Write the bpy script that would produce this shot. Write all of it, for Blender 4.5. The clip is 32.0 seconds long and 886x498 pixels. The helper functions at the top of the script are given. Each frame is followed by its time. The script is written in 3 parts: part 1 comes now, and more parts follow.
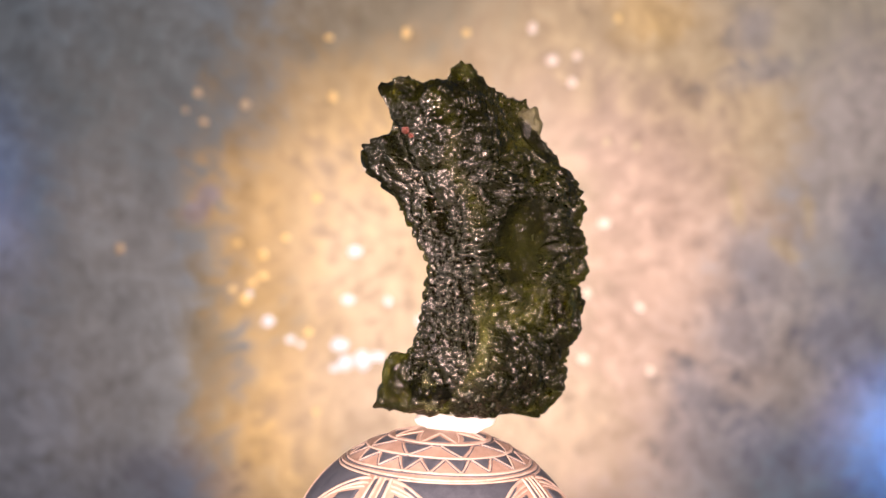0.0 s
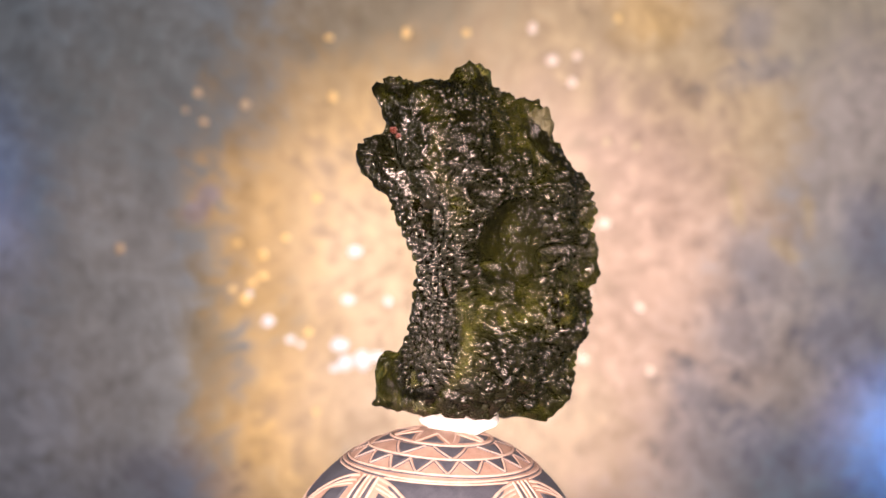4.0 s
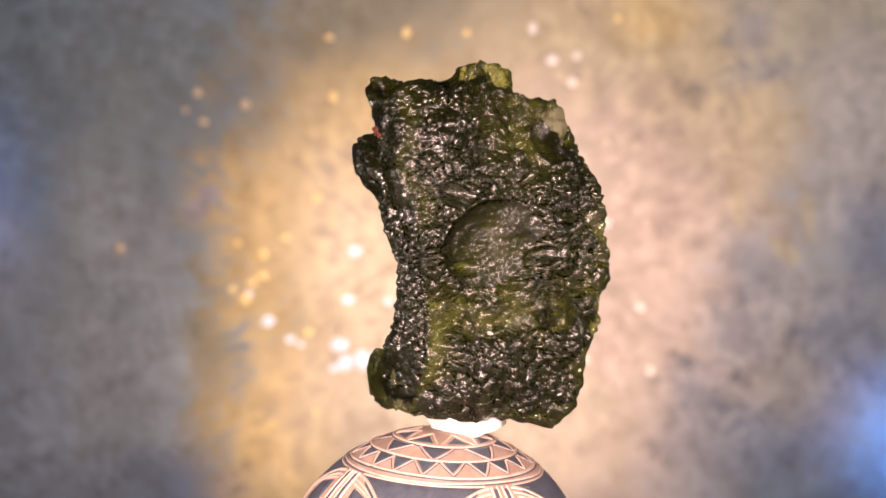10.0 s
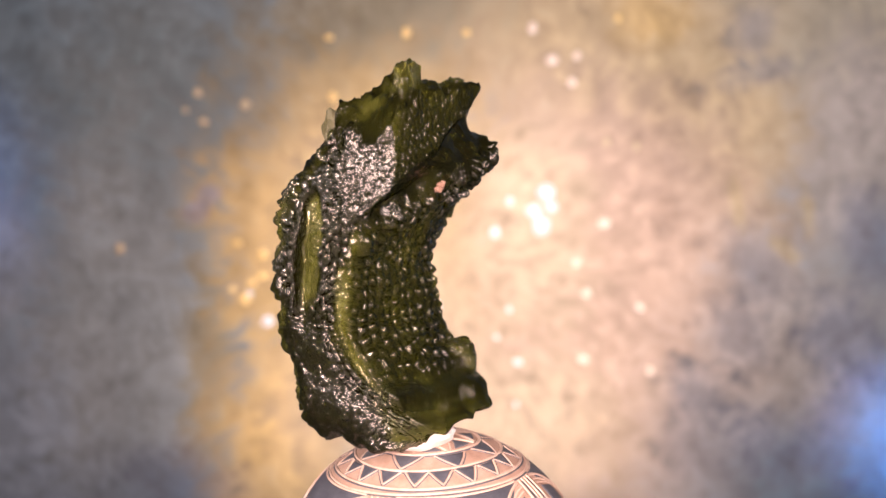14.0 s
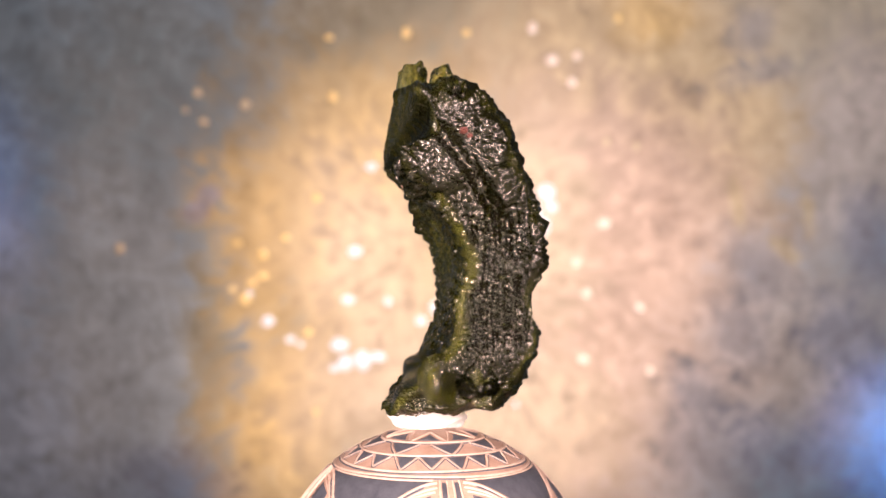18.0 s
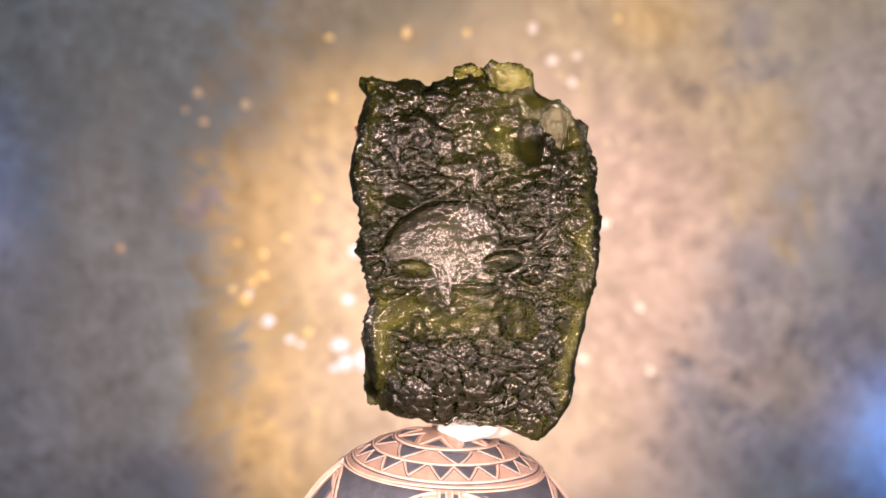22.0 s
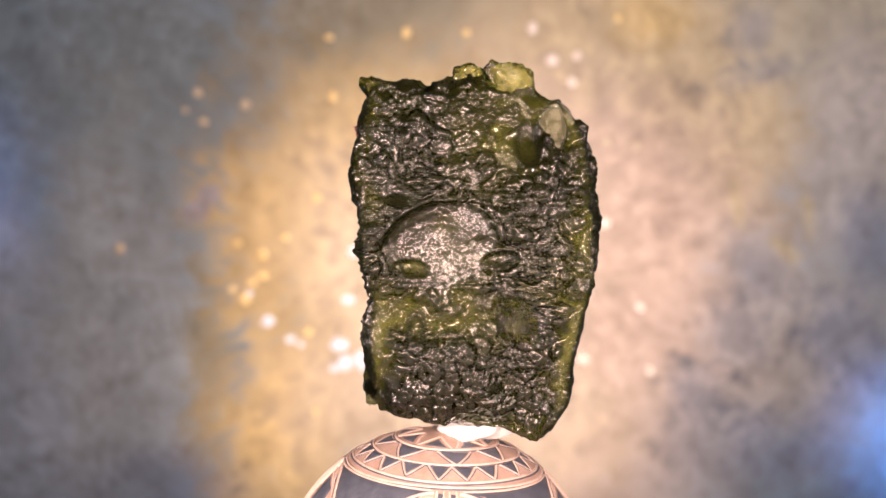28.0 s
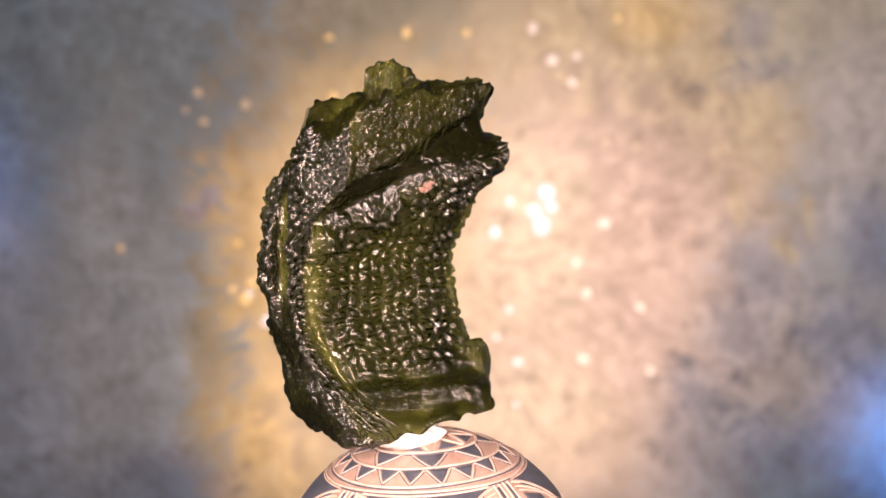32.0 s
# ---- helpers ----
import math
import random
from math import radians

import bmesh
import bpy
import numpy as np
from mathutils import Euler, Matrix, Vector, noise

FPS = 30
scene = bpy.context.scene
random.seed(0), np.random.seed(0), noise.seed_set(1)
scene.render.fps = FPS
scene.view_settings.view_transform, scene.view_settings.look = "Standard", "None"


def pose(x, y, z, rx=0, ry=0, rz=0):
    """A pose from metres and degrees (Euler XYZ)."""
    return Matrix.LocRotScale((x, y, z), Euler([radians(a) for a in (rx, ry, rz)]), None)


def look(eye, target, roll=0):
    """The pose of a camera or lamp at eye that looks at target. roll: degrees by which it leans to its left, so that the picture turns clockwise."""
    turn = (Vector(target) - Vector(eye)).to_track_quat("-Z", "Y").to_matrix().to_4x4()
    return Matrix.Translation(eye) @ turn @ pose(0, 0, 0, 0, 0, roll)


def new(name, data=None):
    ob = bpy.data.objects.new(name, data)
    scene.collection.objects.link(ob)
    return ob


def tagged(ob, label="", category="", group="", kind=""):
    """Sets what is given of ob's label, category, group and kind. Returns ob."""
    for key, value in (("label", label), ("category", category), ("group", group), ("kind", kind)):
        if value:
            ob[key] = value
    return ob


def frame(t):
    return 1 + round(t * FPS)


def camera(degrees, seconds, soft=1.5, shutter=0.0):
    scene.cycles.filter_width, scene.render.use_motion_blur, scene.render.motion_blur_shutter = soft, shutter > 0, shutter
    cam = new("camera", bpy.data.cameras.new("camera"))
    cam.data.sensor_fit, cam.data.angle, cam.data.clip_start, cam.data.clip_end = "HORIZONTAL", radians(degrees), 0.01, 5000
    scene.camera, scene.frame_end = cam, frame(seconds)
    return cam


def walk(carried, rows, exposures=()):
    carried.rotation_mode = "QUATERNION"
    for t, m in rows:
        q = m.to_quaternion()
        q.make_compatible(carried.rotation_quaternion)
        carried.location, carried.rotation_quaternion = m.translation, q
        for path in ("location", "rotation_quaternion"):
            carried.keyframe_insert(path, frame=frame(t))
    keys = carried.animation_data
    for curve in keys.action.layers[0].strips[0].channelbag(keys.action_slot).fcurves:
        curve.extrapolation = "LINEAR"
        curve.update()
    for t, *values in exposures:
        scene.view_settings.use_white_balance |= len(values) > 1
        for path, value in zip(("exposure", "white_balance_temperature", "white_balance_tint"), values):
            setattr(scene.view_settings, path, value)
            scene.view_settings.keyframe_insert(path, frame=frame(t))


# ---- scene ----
U = 0.18                     # one plan unit in metres: the lens stands one unit from the turning axis
H = 0.4063 * U               # height of the lens over the table
cam = camera(31.23, 32.0, soft=1.5)
cam.data.dof.use_dof = True
cam.data.dof.focus_distance = 0.172
cam.data.dof.aperture_fstop = 38.0
EYE = pose(0.0061 * U, -U, H, 84.4, 0, 0)
walk(cam, [(0.0, EYE), (32.0, EYE)], exposures=[(0.0, 0.0), (32.0, 0.0)])

# turn of the display in degrees, every half second from 0 to 32 s
TURN = [-833.5, -795.3, -753.5, -706.8, -658.6, -612.0, -564.9, -524.5, -482.9, -440.4, -397.4,
        -354.3, -311.4, -267.9, -229.1, -200.7, -181.0, -165.5, -154.5, -149.5, -139.3, -120.7,
        -99.8, -81.0, -55.3, -29.2, 0.4, 36.2, 72.8, 108.2, 142.1, 173.5, 201.8,
        226.0, 245.5, 265.8, 288.4, 313.0, 342.6, 377.3, 414.1, 451.6, 487.8, 522.4,
        551.3, 575.6, 598.5, 620.0, 642.4, 669.1, 697.7, 730.5, 767.7, 806.8, 845.2,
        880.5, 910.0, 935.4, 958.2, 980.5, 1004.2, 1031.2, 1061.2, 1096.6, 1134.2]


def turn_at(t):
    """Smooth turn in degrees at t seconds."""
    x = min(max(t * 2, 0.0), 63.9999)
    i = int(x)
    u = x - i
    v = [2 * TURN[0] - TURN[1], *TURN, 2 * TURN[-1] - TURN[-2]]
    a, b, c, d = v[i:i + 4]
    return 0.5 * (2 * b + (c - a) * u + (2 * a - 5 * b + 4 * c - d) * u * u + (3 * b - a - 3 * c + d) * u ** 3)


# ---- world and lamps ----
world = bpy.data.worlds.new("dim_room")
scene.world = world
world.use_nodes = True
world.node_tree.nodes["Background"].inputs["Color"].default_value = (0.55, 0.5, 0.48, 1)
world.node_tree.nodes["Background"].inputs["Strength"].default_value = 0.02


def lamp(name, kind, eye, target, energy, colour, **more):
    data = bpy.data.lights.new(name, kind)
    data.energy, data.color = energy, colour
    for key, value in more.items():
        if key == "size":
            if kind == "AREA":
                data.shape, data.size = "DISK", value
            else:
                data.shadow_soft_size = value
        if key == "cone":
            data.spot_size, data.spot_blend = radians(value), more.get("blend", 1.0)
    ob = new(name, data)
    ob.matrix_world = look([c * U for c in eye], [c * U for c in target])
    return ob


BACK = 2.0                   # the backdrop's distance behind the axis, in units
lamp("backdrop_lamp", "SPOT", (-0.03, 0.3, 0.05), (0.09, BACK, -0.13), 3.65, (1.0, 0.765, 0.665), size=0.008, cone=47, blend=0.9)
lamp("backdrop_fill_lamp", "SPOT", (0.6, 0.2, 0.3), (0.52, BACK, 0.2), 2.3, (0.90, 0.93, 1.0), size=0.02, cone=86)
lamp("blue_lamp", "SPOT", (1.5, 1.3, -0.5), (0.98, BACK, -0.28), 5.6, (0.12, 0.36, 1.0), size=0.01, cone=23, blend=1.0)
lamp("blue_lamp", "SPOT", (-1.5, 1.3, 0.4), (-1.06, BACK, 0.27), 1.3, (0.16, 0.36, 1.0), size=0.01, cone=34)
lamp("front_lamp", "AREA", (-0.1, -1.4, 0.54), (0, 0, 0.3), 1.95, (1.0, 0.70, 0.61), size=0.15)
lamp("side_lamp", "AREA", (1.15, -0.95, 0.85), (0, 0, 0.3), 0.9, (1.0, 0.73, 0.66), size=0.13)
lamp("front_lamp", "AREA", (-0.47, -1.4, 0.41), (0, 0, 0.3), 0.9, (1.0, 0.74, 0.66), size=0.06)
lamp("side_lamp", "AREA", (-1.35, -0.6, 0.8), (0, 0, 0.3), 0.4, (1.0, 0.80, 0.72), size=0.09)


# ---- materials ----
def material(name):
    mat = bpy.data.materials.new(name)
    mat.use_nodes = True
    nodes, links = mat.node_tree.nodes, mat.node_tree.links
    return mat, nodes, links, nodes["Principled BSDF"]


def noise_node(nodes, links, scale, detail=4.0, rough=0.55, vector=None):
    n = nodes.new("ShaderNodeTexNoise")
    n.inputs["Scale"].default_value, n.inputs["Detail"].default_value = scale, detail
    n.inputs["Roughness"].default_value = rough
    if vector is not None:
        links.new(vector, n.inputs["Vector"])
    return n


def ramp_node(nodes, links, source, stops):
    r = nodes.new("ShaderNodeValToRGB")
    while len(r.color_ramp.elements) < len(stops):
        r.color_ramp.elements.new(0.5)
    for e, (p, c) in zip(r.color_ramp.elements, stops):
        e.position, e.color = p, (*c, 1)
    links.new(source, r.inputs["Fac"])
    return r


def bump_node(nodes, links, height, strength, distance, shader, below=None):
    b = nodes.new("ShaderNodeBump")
    b.inputs["Strength"].default_value, b.inputs["Distance"].default_value = strength, distance
    links.new(height, b.inputs["Height"])
    if below is not None:
        links.new(below.outputs["Normal"], b.inputs["Normal"])
    links.new(b.outputs["Normal"], shader.inputs["Normal"])
    return b


def plain_surface(name, dark, light, scale, roughness, bump=0.2, distance=0.0004, metallic=0.0):
    """A mottled surface: two scales of noise between two colours, and fine relief."""
    mat, nodes, links, shader = material(name)
    where = nodes.new("ShaderNodeTexCoord").outputs["Object"]
    big = noise_node(nodes, links, scale, 5, 0.6, where)
    fine = noise_node(nodes, links, scale * 9, 3, 0.6, where)
    mix = nodes.new("ShaderNodeMath")
    mix.operation = "MULTIPLY_ADD"
    links.new(fine.outputs["Fac"], mix.inputs[0])
    mix.inputs[1].default_value = 0.35
    links.new(big.outputs["Fac"], mix.inputs[2])
    r = ramp_node(nodes, links, mix.outputs[0], [(0.42, dark), (0.9, light)])
    links.new(r.outputs["Color"], shader.inputs["Base Color"])
    shader.inputs["Roughness"].default_value = roughness
    shader.inputs["Metallic"].default_value = metallic
    bump_node(nodes, links, fine.outputs["Fac"], bump, distance, shader)
    return mat


def glass_surface(name, roughness, fine_scale, clear, thinnest, bend=1.49):
    """Natural green glass: it tints what shines through by the stored thickness there, which also holds the groove's
    painted shade.
    """
    mat, nodes, links, shader = material(name)
    where = nodes.new("ShaderNodeTexCoord").outputs["Object"]
    thick = nodes.new("ShaderNodeAttribute")
    thick.attribute_name = "thickness"
    clouds = noise_node(nodes, links, 420, 3, 0.5, where)
    vary = nodes.new("ShaderNodeMath")
    vary.operation = "MULTIPLY_ADD"
    links.new(clouds.outputs["Fac"], vary.inputs[0])
    vary.inputs[1].default_value = 0.14
    links.new(thick.outputs["Fac"], vary.inputs[2])
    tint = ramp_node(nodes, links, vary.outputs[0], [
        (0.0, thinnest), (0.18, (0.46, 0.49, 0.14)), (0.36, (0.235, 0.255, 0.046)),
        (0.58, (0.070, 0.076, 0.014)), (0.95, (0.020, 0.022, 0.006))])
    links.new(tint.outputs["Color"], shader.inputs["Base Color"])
    shader.inputs["IOR"].default_value = bend
    shader.inputs["Transmission Weight"].default_value = clear
    grain = noise_node(nodes, links, fine_scale * 1.25, 2, 0.55, where)
    pits = nodes.new("ShaderNodeTexVoronoi")
    pits.inputs["Scale"].default_value = fine_scale * 2.0
    links.new(where, pits.inputs["Vector"])
    gloss = ramp_node(nodes, links, clouds.outputs["Fac"], [(0.35, (roughness * 0.7,) * 3), (0.7, (roughness * 1.6,) * 3)])
    etched = nodes.new("ShaderNodeAttribute")
    etched.attribute_name = "etched"
    dull = nodes.new("ShaderNodeMath")
    dull.operation = "MULTIPLY_ADD"
    links.new(etched.outputs["Fac"], dull.inputs[0])
    dull.inputs[1].default_value = 0.06
    links.new(gloss.outputs["Color"], dull.inputs[2])
    links.new(dull.outputs[0], shader.inputs["Roughness"])
    sheen = nodes.new("ShaderNodeMath")
    sheen.operation = "MULTIPLY_ADD"
    links.new(etched.outputs["Fac"], sheen.inputs[0])
    sheen.inputs[1].default_value, sheen.inputs[2].default_value = -0.15, 0.78
    links.new(sheen.outputs[0], shader.inputs["Specular IOR Level"])
    a = bump_node(nodes, links, pits.outputs["Distance"], 0.3, 0.00016, shader)
    b = bump_node(nodes, links, grain.outputs["Fac"], 0.5, 0.0002, shader, a)
    # smooth hollows and grooves have less of the fine relief
    polish = nodes.new("ShaderNodeAttribute")
    polish.attribute_name = "polish"
    for node, full in ((a, 0.45), (b, 0.66)):
        less = nodes.new("ShaderNodeMath")
        less.operation = "MULTIPLY_ADD"
        links.new(polish.outputs["Fac"], less.inputs[0])
        less.inputs[1].default_value, less.inputs[2].default_value = -0.7 * full, full
        links.new(less.outputs[0], node.inputs["Strength"])
    return mat


STONE = glass_surface("green_natural_glass", 0.14, 1500, 0.85, (0.80, 0.80, 0.50))
CHIP = glass_surface("thin_green_glass", 0.14, 900, 0.98, (0.88, 0.90, 0.62), 1.3)
MILKY = glass_surface("milky_green_glass", 0.18, 900, 0.95, (0.80, 0.83, 0.50), 1.3)
CLOUDY = plain_surface("cloudy_olive_glass", (0.04, 0.04, 0.016), (0.09, 0.085, 0.042), 700, 0.35, 0.5)
INCLUSION = plain_surface("rusty_pink_crust", (0.18, 0.09, 0.065), (0.36, 0.23, 0.18), 900, 0.6, 0.6)
RED_SPOT = plain_surface("rusty_red_mineral", (0.04, 0.008, 0.005), (0.10, 0.022, 0.012), 900, 0.3, 0.4)
CLAY = plain_surface("peach_clay", (0.28, 0.18, 0.14), (0.43, 0.305, 0.25), 500, 0.55, 0.3, 0.0003)
SLATE = plain_surface("slate_grey_slip", (0.04, 0.046, 0.064), (0.085, 0.094, 0.12), 700, 0.5, 0.3, 0.0002)
LINE = plain_surface("incised_cream_line", (0.37, 0.26, 0.21), (0.56, 0.44, 0.38), 700, 0.5, 0.4, 0.0002)
PUTTY = plain_surface("white_putty", (0.86, 0.85, 0.84), (0.93, 0.92, 0.91), 300, 0.6, 0.3, 0.0004)
TABLE = plain_surface("pale_table_top", (0.34, 0.31, 0.28), (0.46, 0.43, 0.39), 40, 0.5)
ROOM = plain_surface("dim_wall_paint", (0.42, 0.41, 0.40), (0.48, 0.47, 0.46), 4, 0.8)


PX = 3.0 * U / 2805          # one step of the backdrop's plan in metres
# tarnish on the backdrop, with glow and shade painted in: (across, down, half width, half height, lean) in plan steps
# from the upper left
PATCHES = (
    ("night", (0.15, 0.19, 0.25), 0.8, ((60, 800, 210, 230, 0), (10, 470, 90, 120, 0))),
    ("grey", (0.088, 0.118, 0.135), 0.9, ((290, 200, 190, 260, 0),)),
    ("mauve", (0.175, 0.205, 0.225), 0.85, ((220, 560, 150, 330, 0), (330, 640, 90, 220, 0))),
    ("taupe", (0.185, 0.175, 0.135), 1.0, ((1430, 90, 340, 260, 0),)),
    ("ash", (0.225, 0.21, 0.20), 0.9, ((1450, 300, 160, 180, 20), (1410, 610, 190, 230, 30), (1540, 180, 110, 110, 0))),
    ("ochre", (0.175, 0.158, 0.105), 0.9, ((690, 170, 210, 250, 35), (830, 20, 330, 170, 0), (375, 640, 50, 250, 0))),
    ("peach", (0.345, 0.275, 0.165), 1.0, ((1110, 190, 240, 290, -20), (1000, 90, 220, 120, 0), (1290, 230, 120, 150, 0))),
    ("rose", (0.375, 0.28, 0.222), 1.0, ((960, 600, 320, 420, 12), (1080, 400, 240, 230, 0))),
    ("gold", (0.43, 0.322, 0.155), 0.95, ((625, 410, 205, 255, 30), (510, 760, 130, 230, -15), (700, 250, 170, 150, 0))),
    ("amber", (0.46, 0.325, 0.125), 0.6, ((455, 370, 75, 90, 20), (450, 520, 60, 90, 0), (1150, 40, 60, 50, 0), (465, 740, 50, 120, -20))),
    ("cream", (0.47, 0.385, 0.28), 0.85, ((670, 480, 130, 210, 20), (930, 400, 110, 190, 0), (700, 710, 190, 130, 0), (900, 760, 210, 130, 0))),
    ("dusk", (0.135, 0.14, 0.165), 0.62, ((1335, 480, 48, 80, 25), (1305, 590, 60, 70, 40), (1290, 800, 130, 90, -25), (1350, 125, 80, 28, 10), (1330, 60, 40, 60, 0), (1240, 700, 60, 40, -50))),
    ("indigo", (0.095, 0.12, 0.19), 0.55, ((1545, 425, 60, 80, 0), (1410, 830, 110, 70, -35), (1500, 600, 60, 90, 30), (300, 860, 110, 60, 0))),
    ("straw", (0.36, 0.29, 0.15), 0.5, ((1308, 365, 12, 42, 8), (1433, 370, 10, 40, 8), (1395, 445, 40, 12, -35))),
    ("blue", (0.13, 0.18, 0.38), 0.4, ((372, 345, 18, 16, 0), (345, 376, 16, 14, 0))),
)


def backdrop_surface():
    """Brushed, mottled foil: slate and grey with gold, cream and rose tarnish, painted glow and shade, stroked outwards
    from the middle.
    """
    mat, nodes, links, shader = material("foil_with_painted_glow")
    where = nodes.new("ShaderNodeTexCoord").outputs["Object"]

    def math_node(op, a, b=None):
        m = nodes.new("ShaderNodeMath")
        m.operation = op
        for k, v in enumerate((a, b)):
            if v is None:
                continue
            if isinstance(v, (int, float)):
                m.inputs[k].default_value = v
            else:
                links.new(v, m.inputs[k])
        return m.outputs[0]

    def centred(n):
        return math_node("SUBTRACT", n.outputs["Fac"], 0.5)

    wide = noise_node(nodes, links, 55, 3, 0.5, where)
    split = nodes.new("ShaderNodeSeparateXYZ")
    links.new(where, split.inputs[0])
    x, z = split.outputs["X"], split.outputs["Z"]
    # strokes run outwards, a little bent
    angle = math_node("ADD", math_node("ARCTAN2", z, x), math_node("MULTIPLY", centred(wide), 0.75))
    radius = math_node("POWER", math_node("ADD", math_node("MULTIPLY", x, x), math_node("MULTIPLY", z, z)), 0.5)
    polar = nodes.new("ShaderNodeCombineXYZ")
    links.new(math_node("COSINE", angle), polar.inputs[0])
    links.new(math_node("SINE", angle), polar.inputs[1])
    links.new(math_node("MULTIPLY", radius, 3.2), polar.inputs[2])
    stroke = noise_node(nodes, links, 15.0, 3, 0.55, polar.outputs[0])
    hair = noise_node(nodes, links, 38.0, 2, 0.5, polar.outputs[0])
    cloud = noise_node(nodes, links, 120, 3, 0.5, where)
    dab = noise_node(nodes, links, 230, 2, 0.5, where)
    tone = math_node("ADD", math_node("MULTIPLY", centred(stroke), 0.85), math_node("MULTIPLY", centred(cloud), 0.9))
    tone = math_node("ADD", tone, math_node("MULTIPLY", centred(hair), 0.8))
    tone = math_node("ADD", tone, math_node("MULTIPLY", centred(dab), 0.7))
    ragged = math_node("ADD", math_node("MULTIPLY", centred(stroke), 2.0), math_node("MULTIPLY", centred(wide), 1.6))
    ragged = math_node("ADD", ragged, math_node("MULTIPLY", centred(cloud), 1.2))
    ragged = math_node("ADD", ragged, math_node("MULTIPLY", centred(hair), 1.3))
    ragged = math_node("ADD", ragged, math_node("MULTIPLY", centred(dab), 1.6))

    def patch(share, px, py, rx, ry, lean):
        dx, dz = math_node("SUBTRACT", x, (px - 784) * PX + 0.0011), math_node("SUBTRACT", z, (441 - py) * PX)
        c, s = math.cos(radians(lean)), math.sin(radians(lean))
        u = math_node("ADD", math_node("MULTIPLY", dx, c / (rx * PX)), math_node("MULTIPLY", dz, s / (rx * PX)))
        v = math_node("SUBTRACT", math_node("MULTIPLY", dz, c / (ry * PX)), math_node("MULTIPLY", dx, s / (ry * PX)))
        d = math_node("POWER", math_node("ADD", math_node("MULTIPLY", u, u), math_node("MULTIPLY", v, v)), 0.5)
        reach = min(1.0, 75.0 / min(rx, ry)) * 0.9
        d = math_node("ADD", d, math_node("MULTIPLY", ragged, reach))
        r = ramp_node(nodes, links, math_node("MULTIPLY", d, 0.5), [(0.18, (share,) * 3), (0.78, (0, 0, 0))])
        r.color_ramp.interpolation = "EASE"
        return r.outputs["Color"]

    def blend(fac, a, b):
        m = nodes.new("ShaderNodeMix")
        m.data_type = "RGBA"
        links.new(fac, m.inputs["Factor"])
        links.new(a, m.inputs["A"])
        if isinstance(b, tuple):
            m.inputs["B"].default_value = (*b, 1)
        else:
            links.new(b, m.inputs["B"])
        return m.outputs["Result"]

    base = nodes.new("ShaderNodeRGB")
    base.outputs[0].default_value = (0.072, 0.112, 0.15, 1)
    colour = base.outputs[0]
    # these tints hold the bright middle and darker edges as colour, besides tarnish
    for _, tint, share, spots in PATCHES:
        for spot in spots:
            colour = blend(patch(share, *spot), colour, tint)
    shade = nodes.new("ShaderNodeMix")
    shade.data_type, shade.blend_type = "RGBA", "MULTIPLY"
    shade.inputs["Factor"].default_value = 1.0
    links.new(colour, shade.inputs["A"])
    links.new(math_node("ADD", tone, 1.0), shade.inputs["B"])
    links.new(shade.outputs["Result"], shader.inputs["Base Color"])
    shader.inputs["Roughness"].default_value = 0.6
    shader.inputs["Metallic"].default_value = 0.1
    bump_node(nodes, links, tone, 0.25, 0.002, shader)
    return mat


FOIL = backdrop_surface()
# next four: colours of small domes that stand in for blurred glints
PALE_GLINT = plain_surface("pale_painted_glint", (0.62, 0.66, 0.76), (0.74, 0.77, 0.85), 300, 0.3, 0.1, 0.0002)
GOLD_GLINT = plain_surface("gold_painted_glint", (0.70, 0.48, 0.18), (0.84, 0.62, 0.27), 300, 0.3, 0.1, 0.0002)
TAN_GLINT = plain_surface("tan_painted_glint", (0.42, 0.34, 0.22), (0.52, 0.42, 0.28), 300, 0.4, 0.1, 0.0002)
ROSE_GLINT = plain_surface("rose_painted_glint", (0.70, 0.58, 0.50), (0.82, 0.70, 0.62), 300, 0.3, 0.1, 0.0002)
SPECK = plain_surface("dark_speck", (0.02, 0.02, 0.025), (0.04, 0.04, 0.045), 300, 0.6, 0.1, 0.0002)


# ---- mesh helpers ----
def part(name, bm, mat, parent=None, label="", smooth=True):
    """Link a bmesh as one mesh object, under parent where there is one."""
    mesh = bpy.data.meshes.new(name)
    bm.normal_update()
    bm.to_mesh(mesh)
    bm.free()
    mesh.materials.append(mat)
    if smooth:
        mesh.shade_smooth()
    ob = new(name, mesh)
    ob.parent = parent
    return tagged(ob, label)


def box(x0, x1, y0, y1, z0, z1, bevel=0.0):
    bm = bmesh.new()
    bmesh.ops.create_cube(bm, size=1.0)
    for v in bm.verts:
        v.co = ((x0 + x1) / 2 + v.co.x * (x1 - x0), (y0 + y1) / 2 + v.co.y * (y1 - y0), (z0 + z1) / 2 + v.co.z * (z1 - z0))
    if bevel:
        bmesh.ops.bevel(bm, geom=bm.edges[:], offset=bevel, segments=3, affect="EDGES")
    return bm


def mixed(ix, iy, iz):
    """A repeatable number from 0 to 1 for each cell."""
    h = (ix * 374761393 + iy * 668265263 + iz * 1274126177) & 0x7FFFFFFF
    h = ((h ^ (h >> 13)) * 1103515245 + 12345) & 0x7FFFFFFF
    h = ((h ^ (h >> 16)) * 214013 + 2531011) & 0x7FFFFFFF
    return ((h >> 8) & 0xFFFF) / 65535.0


